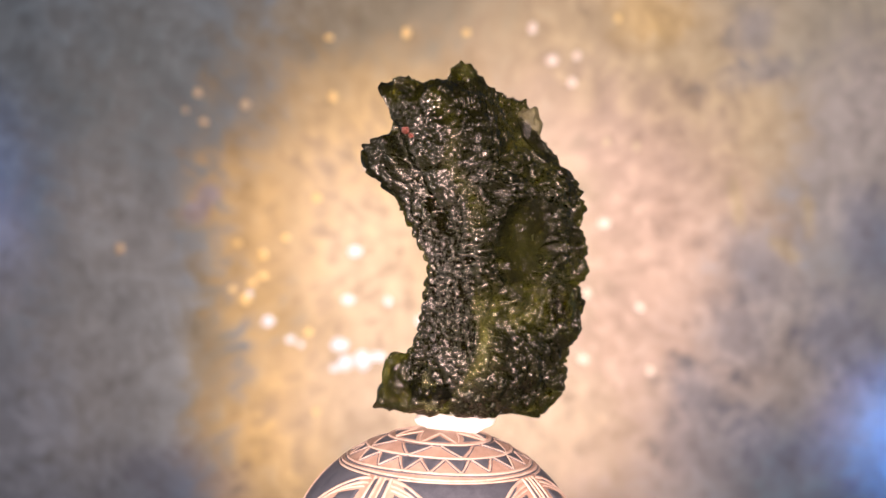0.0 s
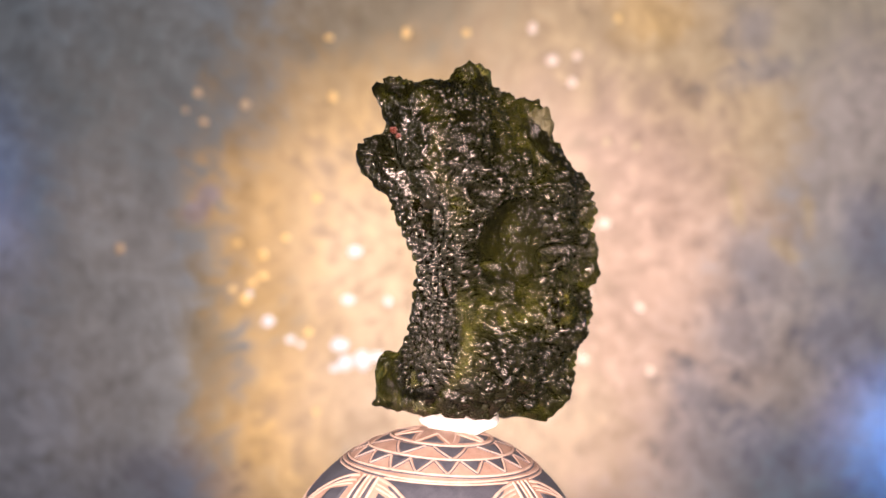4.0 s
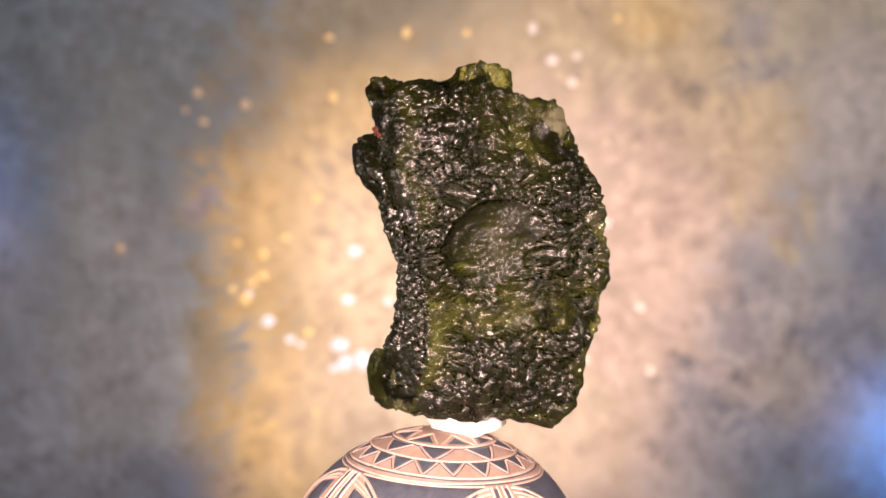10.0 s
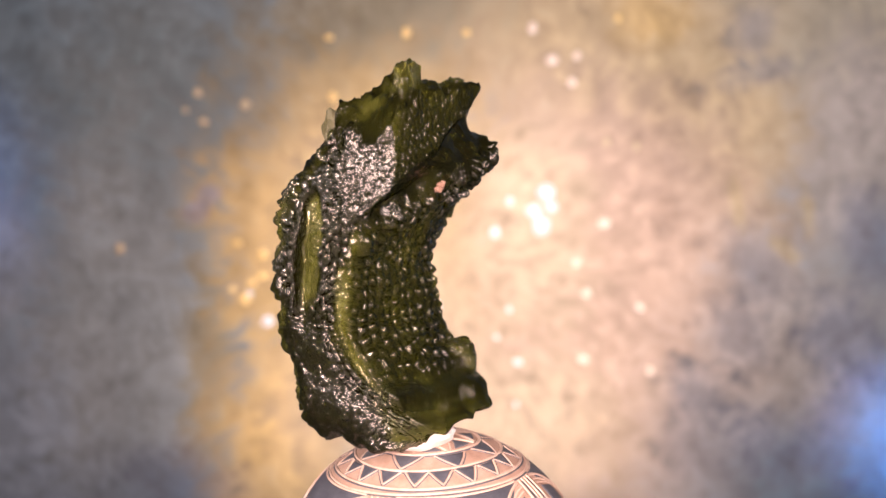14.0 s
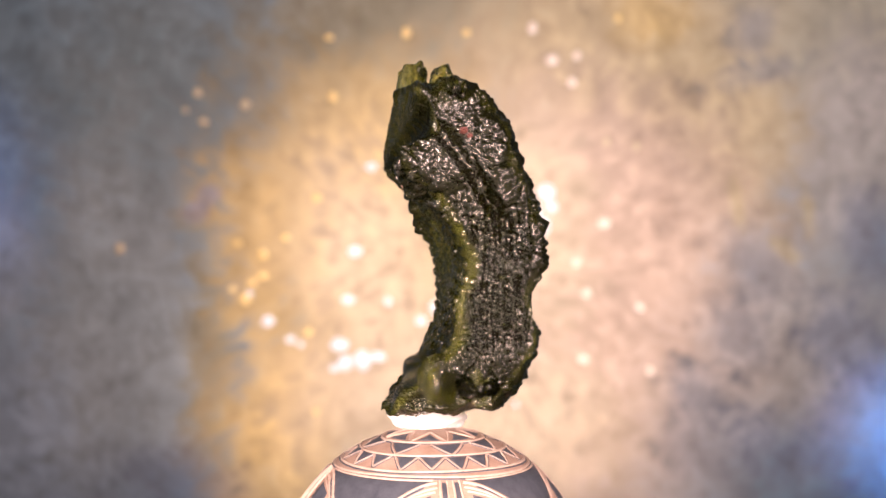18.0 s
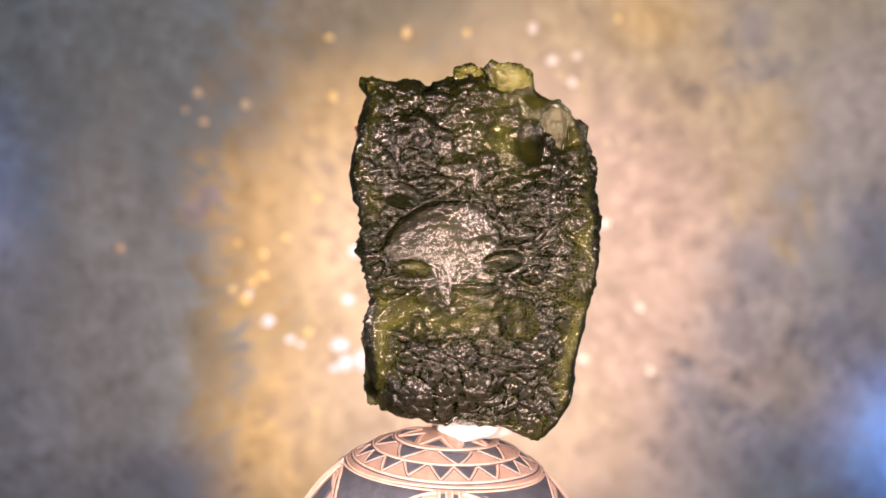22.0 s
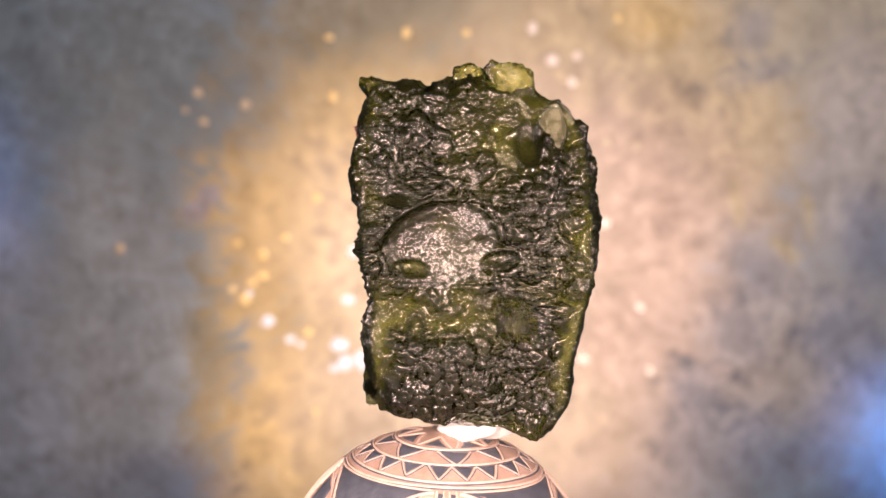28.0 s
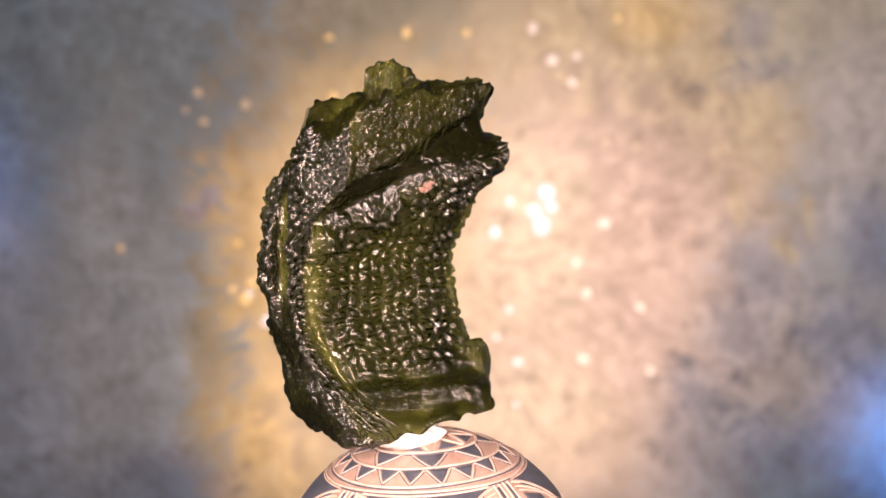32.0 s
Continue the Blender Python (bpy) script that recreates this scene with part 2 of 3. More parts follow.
def soft_noise(p, size, seed=0):
    """Value noise from -1 to 1 on points p, with features of that size."""
    q = p / size + seed * 17.31
    i = np.floor(q).astype(np.int64)
    f = q - i
    f = f * f * (3 - 2 * f)
    out = np.zeros(len(p))
    for dx in (0, 1):
        for dy in (0, 1):
            for dz in (0, 1):
                w = (f[:, 0] if dx else 1 - f[:, 0]) * (f[:, 1] if dy else 1 - f[:, 1]) * (f[:, 2] if dz else 1 - f[:, 2])
                out += w * mixed(i[:, 0] + dx, i[:, 1] + dy, i[:, 2] + dz)
    return out * 2 - 1


def cell_noise(p, size, seed=0, tilt=0.0):
    """Flat-topped cells from 0 to 1 with creases between them; tilt leans each cell its own way."""
    q = p / size + seed * 11.7
    i = np.floor(q).astype(np.int64)
    first, second, lean = np.full(len(p), 9.0), np.full(len(p), 9.0), np.zeros(len(p))
    for dx in (-1, 0, 1):
        for dy in (-1, 0, 1):
            for dz in (-1, 0, 1):
                a, b, c = i[:, 0] + dx, i[:, 1] + dy, i[:, 2] + dz
                ra, rb, rc = mixed(a, b, c), mixed(b, c, a + 7), mixed(c, a + 3, b)
                ox, oy, oz = q[:, 0] - a - ra, q[:, 1] - b - rb, q[:, 2] - c - rc
                d = ox * ox + oy * oy + oz * oz
                near = d < first
                second = np.where(near, first, np.minimum(second, d))
                first = np.where(near, d, first)
                lean = np.where(near, ox * (2 * rb - 1) + oy * (2 * rc - 1) + oz * (2 * ra - 1), lean)
    gap = np.sqrt(second) - np.sqrt(first)
    t = np.clip(gap / 0.38, 0, 1)
    return t * (2 - t) * (1 - 0.25 * np.clip(first, 0, 1)) + tilt * lean


def step(a, b, x):
    t = np.clip((x - a) / (b - a), 0, 1)
    return t * t * (3 - 2 * t)


def spline(values, s):
    v = np.asarray(values, float)
    x = np.clip(s * (len(v) - 1), 0, len(v) - 1 - 1e-9)
    i = x.astype(int)
    u = x - i
    w = np.concatenate([[2 * v[0] - v[1]], v, [2 * v[-1] - v[-2]]])
    a, b, c, d = w[i], w[i + 1], w[i + 2], w[i + 3]
    return 0.5 * (2 * b + (c - a) * u + (2 * a - 5 * b + 4 * c - d) * u * u + (3 * b - a - 3 * c + d) * u ** 3)


def grid_mesh(name, points, rows, columns, mat, parent, thickness=None, polish=None, etched=None, label=""):
    """A closed tube of rows of points, its ends closed by fans."""
    verts = (points * U).tolist()
    faces = []
    for r in range(rows - 1):
        a, b = r * columns, (r + 1) * columns
        for c in range(columns):
            d = (c + 1) % columns
            faces.append((a + c, a + d, b + d, b + c))
    faces.append(tuple(range(columns - 1, -1, -1)))
    faces.append(tuple((rows - 1) * columns + c for c in range(columns)))
    mesh = bpy.data.meshes.new(name)
    mesh.from_pydata(verts, [], faces)
    for kind, values in (("thickness", thickness), ("polish", polish), ("etched", etched)):
        if values is not None:
            layer = mesh.attributes.new(kind, "FLOAT", "POINT")
            layer.data.foreach_set("value", np.asarray(values, np.float32))
    mesh.materials.append(mat)
    mesh.shade_smooth()
    ob = new(name, mesh)
    ob.parent = parent
    return tagged(ob, label)


# ---- room ----
def build_room():
    w, d, low, high, t = 1.4, 1.5, -0.75, 1.3, 0.05
    slabs = (("floor", -w, w, -d, d, low - t, low), ("ceiling", -w, w, -d, d, high, high + t),
             ("wall_north", -w, w, d, d + t, low, high), ("wall_south", -w, w, -d - t, -d, low, high),
             ("wall_east", w, w + t, -d, d, low, high), ("wall_west", -w - t, -w, -d, d, low, high))
    for name, *size in slabs:
        tagged(part(name, box(*size), ROOM, smooth=False), "plain dim grey painted surface of the room", kind="structure")


def build_table():
    table = tagged(new("table"), "small pale table under the display ball", "table")
    table.location = (0, -0.02, -0.75 - 0.0102 * U)
    top = part("tabletop", box(-0.3, 0.3, -0.28, 0.055, 0.725, 0.75, 0.004), TABLE, table)
    for x in (-0.27, 0.27):
        for y in (-0.25, 0.03):
            part("leg", box(x - 0.02, x + 0.02, y - 0.02, y + 0.02, 0.0018, 0.725), TABLE, table)


def build_backdrop():
    """A large rumpled sheet of mottled foil behind the display, with small pale domes on it as painted glints."""
    nx, nz = 260, 220
    half, low, high = 0.62, -0.75, 0.62
    cz = 0.112 * U
    bm = bmesh.new()
    k = np.linspace(-1, 1, nx)
    xs = 0.22 * k + (half - 0.22) * k ** 7
    k = np.linspace(-1, 1, nz)
    zs = 0.16 * k + np.where(k > 0, high - 0.16, cz - low - 0.16) * k ** 7
    p = np.array([(x, 0.0, z) for z in zs for x in xs])
    y = 0.004 * soft_noise(p, 0.06, 1) + 0.0010 * soft_noise(p, 0.02, 2) + 0.0003 * soft_noise(p, 0.008, 3)
    lean = np.stack([p[:, 0] + 0.35 * p[:, 2] + 0.003 * soft_noise(p, 0.03, 4), 0 * p[:, 0], p[:, 2] * 0.22], -1)
    y += step(0.05, 0.11, p[:, 0]) * (0.0005 * soft_noise(lean, 0.006, 5) + 0.0003 * soft_noise(lean, 0.0032, 6))
    verts = [bm.verts.new((a[0], b, a[2])) for a, b in zip(p, y)]
    for r in range(nz - 1):
        for c in range(nx - 1):
            k = r * nx + c
            bm.faces.new((verts[k], verts[k + 1], verts[k + nx + 1], verts[k + nx]))
    geom = bmesh.ops.extrude_face_region(bm, geom=bm.faces[:])["geom"]
    for v in geom:
        if isinstance(v, bmesh.types.BMVert):
            v.co.y += 0.002
    bmesh.ops.recalc_face_normals(bm, faces=bm.faces[:])
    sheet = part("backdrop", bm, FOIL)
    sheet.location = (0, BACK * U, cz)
    tagged(sheet, "rumpled silvery foil backdrop, gold and rose tarnish with painted glow and shade, out of focus", "backdrop", kind="structure")
    rng = random.Random(5)
    # glints of the foil, built as coloured domes: (across, down, size)
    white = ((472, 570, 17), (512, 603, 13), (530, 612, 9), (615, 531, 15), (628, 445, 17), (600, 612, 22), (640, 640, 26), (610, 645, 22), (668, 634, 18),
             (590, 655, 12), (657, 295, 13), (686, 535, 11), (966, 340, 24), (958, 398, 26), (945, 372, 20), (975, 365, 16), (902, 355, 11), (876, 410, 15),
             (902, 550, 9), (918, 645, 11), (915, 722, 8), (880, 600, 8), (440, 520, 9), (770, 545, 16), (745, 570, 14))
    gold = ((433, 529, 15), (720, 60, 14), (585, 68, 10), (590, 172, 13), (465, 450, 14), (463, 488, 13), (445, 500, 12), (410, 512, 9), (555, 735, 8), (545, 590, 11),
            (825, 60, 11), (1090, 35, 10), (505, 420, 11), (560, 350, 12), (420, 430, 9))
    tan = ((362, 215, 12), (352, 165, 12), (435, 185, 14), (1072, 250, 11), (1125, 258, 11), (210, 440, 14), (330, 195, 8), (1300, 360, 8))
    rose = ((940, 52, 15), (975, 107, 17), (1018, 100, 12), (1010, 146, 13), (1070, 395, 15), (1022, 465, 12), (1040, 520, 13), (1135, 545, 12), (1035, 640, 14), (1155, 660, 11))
    dark = ((35, 552, 5), (249, 760, 4))
    for kind, mat, spots in (("painted_glint", PALE_GLINT, white), ("painted_glint", GOLD_GLINT, gold), ("painted_glint", TAN_GLINT, tan), ("painted_glint", ROSE_GLINT, rose), ("speck", SPECK, dark)):
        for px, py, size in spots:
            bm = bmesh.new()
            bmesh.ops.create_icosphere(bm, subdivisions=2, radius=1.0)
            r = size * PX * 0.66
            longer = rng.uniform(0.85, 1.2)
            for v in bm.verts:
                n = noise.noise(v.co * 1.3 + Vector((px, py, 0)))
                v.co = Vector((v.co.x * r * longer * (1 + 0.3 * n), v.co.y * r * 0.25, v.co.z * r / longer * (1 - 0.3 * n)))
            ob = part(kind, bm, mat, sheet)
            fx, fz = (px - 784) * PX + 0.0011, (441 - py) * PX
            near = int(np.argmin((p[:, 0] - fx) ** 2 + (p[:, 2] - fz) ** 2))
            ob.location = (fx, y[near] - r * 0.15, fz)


# ---- ball ----
BALL_R = 0.101
BALL = (-0.002, -0.0003, 0.0908)       # centre, in units
BALL_TILT = Euler((radians(-1.2), radians(-3.5), 0)).to_matrix()


def on_ball(phi, psi, lift=0.0):
    """A point of the ball: phi degrees round from its front, psi degrees down from its top."""
    a, b = radians(phi - 90), radians(psi)
    r = (BALL_R + lift) * U
    return Vector(BALL) * U + BALL_TILT @ Vector((r * math.sin(b) * math.cos(a), r * math.sin(b) * math.sin(a), r * math.cos(b)))


def strip(points, width, lift):
    """A raised line along points (phi, psi), rounded across."""
    bm = bmesh.new()
    rows = []
    closed = points[0] == points[-1]
    n = len(points)
    for k, (phi, psi) in enumerate(points):
        p = on_ball(phi, psi)
        a = on_ball(*points[max(k - 1, 0)]) if not (closed and k == 0) else on_ball(*points[-2])
        b = on_ball(*points[min(k + 1, n - 1)]) if not (closed and k == n - 1) else on_ball(*points[1])
        out = (p - Vector(BALL) * U).normalized()
        side = (b - a).cross(out).normalized()
        w = width * U / 2 * (1 + 0.18 * noise.noise(p * 900))
        rows.append([bm.verts.new(p + side * w * s + out * lift * U * h) for s, h in ((-1, -0.5), (-0.6, 0.85), (0, 1), (0.6, 0.85), (1, -0.5))])
    for r, q in zip(rows, rows[1:]):
        for k in range(4):
            bm.faces.new((r[k], q[k], q[k + 1], r[k + 1]))
    bmesh.ops.recalc_face_normals(bm, faces=bm.faces[:])
    return bm


def panel(corners, lift):
    """A thin painted patch on the ball between corners (phi, psi), with an edge."""
    bm = bmesh.new()
    us = (0, 0.03, 0.2, 0.35, 0.5, 0.65, 0.8, 0.97, 1)
    n = len(us)
    if len(corners) == 3:
        corners = (*corners, corners[2])
    a, b, c, d = corners
    grid = []
    for i in range(n):
        u = us[i]
        row = []
        for j in range(n):
            v = us[j]
            phi = (a[0] * (1 - u) + b[0] * u) * (1 - v) + (d[0] * (1 - u) + c[0] * u) * v
            psi = (a[1] * (1 - u) + b[1] * u) * (1 - v) + (d[1] * (1 - u) + c[1] * u) * v
            edge = i in (0, n - 1) or j in (0, n - 1)
            row.append(bm.verts.new(on_ball(phi, psi, -0.0004 if edge else lift)))
        grid.append(row)
    for i in range(n - 1):
        for j in range(n - 1):
            bm.faces.new((grid[i][j], grid[i + 1][j], grid[i + 1][j + 1], grid[i][j + 1]))
    bmesh.ops.remove_doubles(bm, verts=bm.verts[:], dist=1e-6)
    bmesh.ops.recalc_face_normals(bm, faces=bm.faces[:])
    return bm


def build_ball():
    ball = tagged(new("decorated_ball"), "peach clay ball with slate triangles and cream incised lines", "ornament ball")
    bm = bmesh.new()
    bmesh.ops.create_uvsphere(bm, u_segments=96, v_segments=64, radius=BALL_R * U)
    for v in bm.verts:
        v.co = v.co * (1 + 0.003 * noise.noise(v.co * 250)) + Vector(BALL) * U
    part("body", bm, CLAY, ball)
    rng = random.Random(11)

    def ring(psi, width):
        pts = [(k * 3.0, psi + 0.35 * math.sin(radians(k * 9.0 + psi * 40))) for k in range(120)]
        part("ring_line", strip(pts + pts[:1], width, 0.0010), LINE, ball)
        low = [(a, b + 0.55 + width * 180) for a, b in pts]
        part("ring_groove", strip(low + low[:1], 0.0013, 0.0004), SLATE, ball)

    for psi, width in ((18.8, 0.0022), (27.4, 0.0020), (35.6, 0.0021), (38.2, 0.0018)):
        ring(psi, width)

    def wobble(a):
        return a + rng.uniform(-1.2, 1.2)

    def triangles(count, first, top, tip, half):
        for k in range(count):
            phi = wobble(first + 360 / count * k)
            t, b = top + rng.uniform(-0.3, 0.3), tip + rng.uniform(-0.5, 0.3)
            part("slate_triangle", panel(((phi - half, t), (phi + half, t), (phi + rng.uniform(-1, 1), b)), 0.0003), SLATE, ball)
            for side in (-1, 1):
                pts = [(phi + side * (half + 1.6) * (1 - u), t + (b + 0.8 - t) * u) for u in (0, 0.25, 0.5, 0.75, 1)]
                part("zigzag_line", strip(pts, 0.0014, 0.0007), LINE, ball)
                edge = [(a, b + 0.75) for a, b in pts]
                part("zigzag_groove", strip(edge, 0.0009, 0.0004), SLATE, ball)

    triangles(8, -2.5, 19.8, 26.6, 15.5)
    triangles(19, -5, 28.2, 34.2, 7.4)
    for k in range(8):
        phi = wobble(45 * k + 22)
        part("slate_triangle", panel(((phi - 15, 17.0), (phi + 15, 17.0), (phi, 11.4)), 0.0003), SLATE, ball)
        part("zigzag_line", strip([(phi - 21, 17.8), (phi - 14, 13.8), (phi - 2, 9.0)], 0.0018, 0.0008), LINE, ball)
        part("zigzag_line", strip([(phi + 21, 17.8), (phi + 14, 13.8), (phi + 2, 9.0)], 0.0018, 0.0008), LINE, ball)
    for k in range(4):
        mid = 90 * k - 8.5
        for off, width in ((-5.2, 0.0020), (5.2, 0.0020), (-1.6, 0.0015), (1.6, 0.0015)):
            part("upright_line", strip([(mid + off, 39.8 + 4.0 * i) for i in range(12)], width, 0.0009), LINE, ball)
        part("slate_bar", panel(((mid - 4.6, 40.0), (mid - 2.0, 40.0), (mid - 2.0, 80), (mid - 4.6, 80)), 0.0003), SLATE, ball)
        part("slate_bar", panel(((mid + 2.0, 40.0), (mid + 4.6, 40.0), (mid + 4.6, 80), (mid + 2.0, 80)), 0.0003), SLATE, ball)
        for side in (-1, 1):
            for width, drop, lift in ((0.0024, 0.0, 0.0010), (0.0017, 2.2, 0.0008)):
                pts = [(mid + side * (7.0 + 32 * u), 40.4 + drop + 3.0 * u + 17.0 * u * u) for u in (i / 12 for i in range(13))]
                part("arch_line", strip(pts, width, lift), LINE, ball)
            part("slate_panel", panel(((mid + side * 10, 45.7), (mid + side * 22, 49.2), (mid + side * 26, 62), (mid + side * 10, 66)), 0.0003), SLATE, ball)
            part("border_line", strip([(mid + side * u, 44.4 + 0.0106 * (u - 8) ** 2 + 0.14 * (u - 8)) for u in range(8, 28, 2)], 0.0016, 0.0007), LINE, ball)
        a = mid + 45
        part("slate_panel", panel(((a - 37, 39.7), (a + 37, 39.7), (a + 9, 58), (a - 9, 58)), 0.0004), SLATE, ball)
        part("border_line", strip([(a - 36 + 4 * i, 39.5) for i in range(19)], 0.0018, 0.0007), LINE, ball)
    return ball


# ---- putty ----
def build_putty():
    putty = tagged(new("mounting_putty"), "white lump of soft putty between stone and ball", "putty")
    bm = bmesh.new()
    bmesh.ops.create_icosphere(bm, subdivisions=4, radius=1.0)
    for v in bm.verts:
        c = v.co.copy()
        n = noise.noise(c * 1.7) * 0.22 + noise.noise(c * 4.0) * 0.07
        c *= 1 + n
        v.co = (Vector((-0.026 + c.x * 0.026, 0.004 + c.y * 0.024, 0.1960 - 0.003 * c.x + c.z * (0.0105 - 0.0035 * c.x)))) * U
    part("lump", bm, PUTTY, putty)
    return putty


# ---- stone ----
LIFT = 0.4063                # from the lens's height to the table


def stone_ring(s):
    """Centre, half sizes and turn of the stone's section at the share s of its height."""
    return (spline((-0.0163, -0.0166, -0.0147, -0.0191, -0.0194, -0.02, -0.0221, -0.022, -0.0236, -0.024), s),
            spline((0.01, 0.0259, 0.0362, 0.0405, 0.041, 0.0382, 0.031, 0.0186, 0.0146, 0.0075), s),
            spline((0.0529, 0.0606, 0.0621, 0.0642, 0.0672, 0.0711, 0.0733, 0.0767, 0.0722, 0.068), s),
            spline((0.0361, 0.035, 0.0294, 0.0265, 0.0243, 0.0282, 0.0341, 0.0397, 0.0284, 0.021), s),
            spline((-0.3382, -0.1764, -0.127, -0.2346, -0.1507, -0.1916, -0.196, -0.2422, -0.1166, -0.17), s))


def build_stone():
    stone = tagged(new("moldavite_stone"), "dark green natural glass stone, curved, pitted and ridged", "stone")
    columns, body_rows, cap = 760, 480, 18
    rows = []                                     # share of height, shrink, dome
    for k in range(cap):
        u = (k + 0.5) / cap
        rows.append((0.0, u, -math.sqrt(max(0.0, 1 - u * u))))
    rows += [(k / (body_rows - 1), 1.0, 0.0) for k in range(body_rows)]
    for k in range(cap):
        u = 1 - (k + 0.5) / cap
        rows.append((1.0, u, math.sqrt(max(0.0, 1 - u * u))))
    share, shrink, dome = (np.array(c)[:, None] for c in zip(*rows))
    al = np.linspace(0, 2 * np.pi, columns, endpoint=False)
    # even steps along the outline
    e = 2 / 5.1
    fine = np.linspace(0, 2 * np.pi, 8001)
    fx, fy = 0.07 * np.sign(np.cos(fine)) * np.abs(np.cos(fine)) ** e, 0.03 * np.sign(np.sin(fine)) * np.abs(np.sin(fine)) ** e
    run = np.concatenate([[0], np.cumsum(np.hypot(np.diff(fx), np.diff(fy)))])
    al = np.interp(np.linspace(0, run[-1], columns, endpoint=False), run, fine)[None]
    cx, cy, a, b, ro = stone_ring(share)
    lx, ly = np.sign(np.cos(al)) * np.abs(np.cos(al)) ** e, np.sign(np.sin(al)) * np.abs(np.sin(al)) ** e
    ex, ey = a * lx * shrink, b * ly * shrink
    x = cx + ex * np.cos(ro) - ey * np.sin(ro)
    y = cy + ex * np.sin(ro) + ey * np.cos(ro)
    corner = np.abs(lx * shrink) ** 3
    low, high = -0.199 + 0.16 * x , 0.002 + 0.07 * x - (0.017 * corner + 0.010 * corner ** 5) * step(0.02, -0.02, x) - 0.009 * corner ** 4 * step(0.01, 0.03, x)
    z = low * (1 - share) + high * share + dome * 0.0025
    # a flat chamfer between one rim and the woven face
    chamfer = x * -0.955 + y * -0.296
    over = chamfer - chamfer.max(axis=1, keepdims=True) + 0.0028
    flat = step(-0.0075, -0.003, over) * (0.35 + 0.55 * step(-0.11, -0.07, z)) * shrink
    x, y = x + 0.955 * over * flat, y + 0.296 * over * flat
    p = np.stack([x, y, z], -1).reshape(-1, 3)
    # outward normals by finite differences
    g = p.reshape(len(rows), columns, 3)
    dc = np.roll(g, -1, 1) - np.roll(g, 1, 1)
    dr = np.gradient(g, axis=0)
    nrm = np.cross(dc, dr).reshape(-1, 3)
    nrm /= np.linalg.norm(nrm, axis=1)[:, None] + 1e-12
    fx, fz = p[:, 0], p[:, 2]
    front = step(0.35, 0.8, -nrm[:, 1])           # the grooved, woven face
    back = step(0.35, 0.8, nrm[:, 1])             # the pitted face
    rim = np.clip(1 - front - back, 0, 1)
    n1, n2 = soft_noise(p, 0.03, 1), soft_noise(p, 0.012, 2)
    n3 = soft_noise(p, 0.019, 20)
    facet = step(0.72, 0.88, -0.955 * nrm[:, 0] - 0.296 * nrm[:, 1]) * step(-0.145, -0.09, fz)
    calm = 1 - 0.85 * facet
    d = calm * (0.0030 * n1 * (1 - 0.5 * front + 0.9 * back) + 0.0014 * n2 * (1 + 0.7 * back) + 0.0020 * n3 * (1 - 0.5 * front + 0.3 * back))

    def hollow(px, pz, rx, rz, depth, tilt=0.0):
        u = (fx - px) * math.cos(tilt) + (fz - pz) * math.sin(tilt)
        v = -(fx - px) * math.sin(tilt) + (fz - pz) * math.cos(tilt)
        q = (u / rx) ** 2 + (v / rz) ** 2
        if rx > 0.02:                             # the large one is a blunt cone
            steep = 1.0 - 0.5 * step(-0.2, 0.7, v / rz)
            return depth * np.clip(1 - q, 0, 1) ** steep * (1 + 0.25 * np.clip(u / rx, -1, 1)), step(1.1, 0.8, q)
        return depth * np.clip(1 - q, 0, 1) * (1 + 0.6 * np.clip(v / rz, -1, 1)), step(1.15, 0.75, q)

    # woven face
    wx = fx + 0.0034 * soft_noise(p, 0.016, 5) + 0.0008 * soft_noise(p, 0.005, 35)
    wz = fz + 0.0032 * soft_noise(p, 0.015, 6) + 0.0008 * soft_noise(p, 0.005, 36)
    sx, sz = np.sin(wx * 2 * np.pi / 0.0092), np.sin(wz * 2 * np.pi / 0.0072)
    weave = 2.4 * ((0.55 + 0.45 * sx) * (0.55 + 0.45 * sz)) ** 0.8 - 0.9 + 0.6 * soft_noise(p, 0.0045, 37)
    weave = np.tanh(1.9 * weave)
    weave *= 0.9 + 0.55 * soft_noise(p, 0.009, 7)
    weave_zone = step(-0.062, -0.092, fz) * step(-0.178, -0.166, fz)
    ledge = np.sin((fz + 0.05 * fx + 0.0025 * soft_noise(p, 0.03, 8)) * 2 * np.pi / 0.019)
    ledge_zone = step(-0.166, -0.176, fz)
    groove_z = -0.0345 + 0.34 * fx - 0.9 * (fx + 0.02) ** 2 + 0.40 * np.clip(fx - 0.012, 0, 1) + 0.002 * n2
    off = fz - groove_z
    groove = step(0.0185, 0.010, np.abs(off))
    pebble_zone = step(0.012, 0.019, off)
    ridge = step(0.012, 0.004, np.abs(off + 0.0265))
    pebbles = cell_noise(p, 0.0054, 3, 0.2)
    lumps = cell_noise(p, 0.0088, 4, 0.8)
    d += front * (0.0012 * weave * weave_zone + 0.0022 * ledge * ledge_zone - 0.010 * groove * (1 - 0.5 * step(0.0, 0.04, fx))
                  + 0.0012 * (pebbles - 0.6) * pebble_zone - pebble_zone * (0.0010 * n2 + 0.0008 * n3) + 0.0035 * ridge * (0.6 + n2)
                  + 0.0042 * (lumps - 0.6) * (1 - weave_zone) * (1 - ledge_zone) * (1 - groove) * (1 - pebble_zone))
    # pitted face
    pits = cell_noise(p * np.array([0.95, 1, 1.2]) + 0.0035 * np.stack([n2, n3, n2 * n3], -1), 0.0115, 9, 0.9)
    small = cell_noise(p * np.array([0.9, 1, 1.15]), 0.0048, 10, 0.6)
    smooth_spots = np.zeros(len(p))
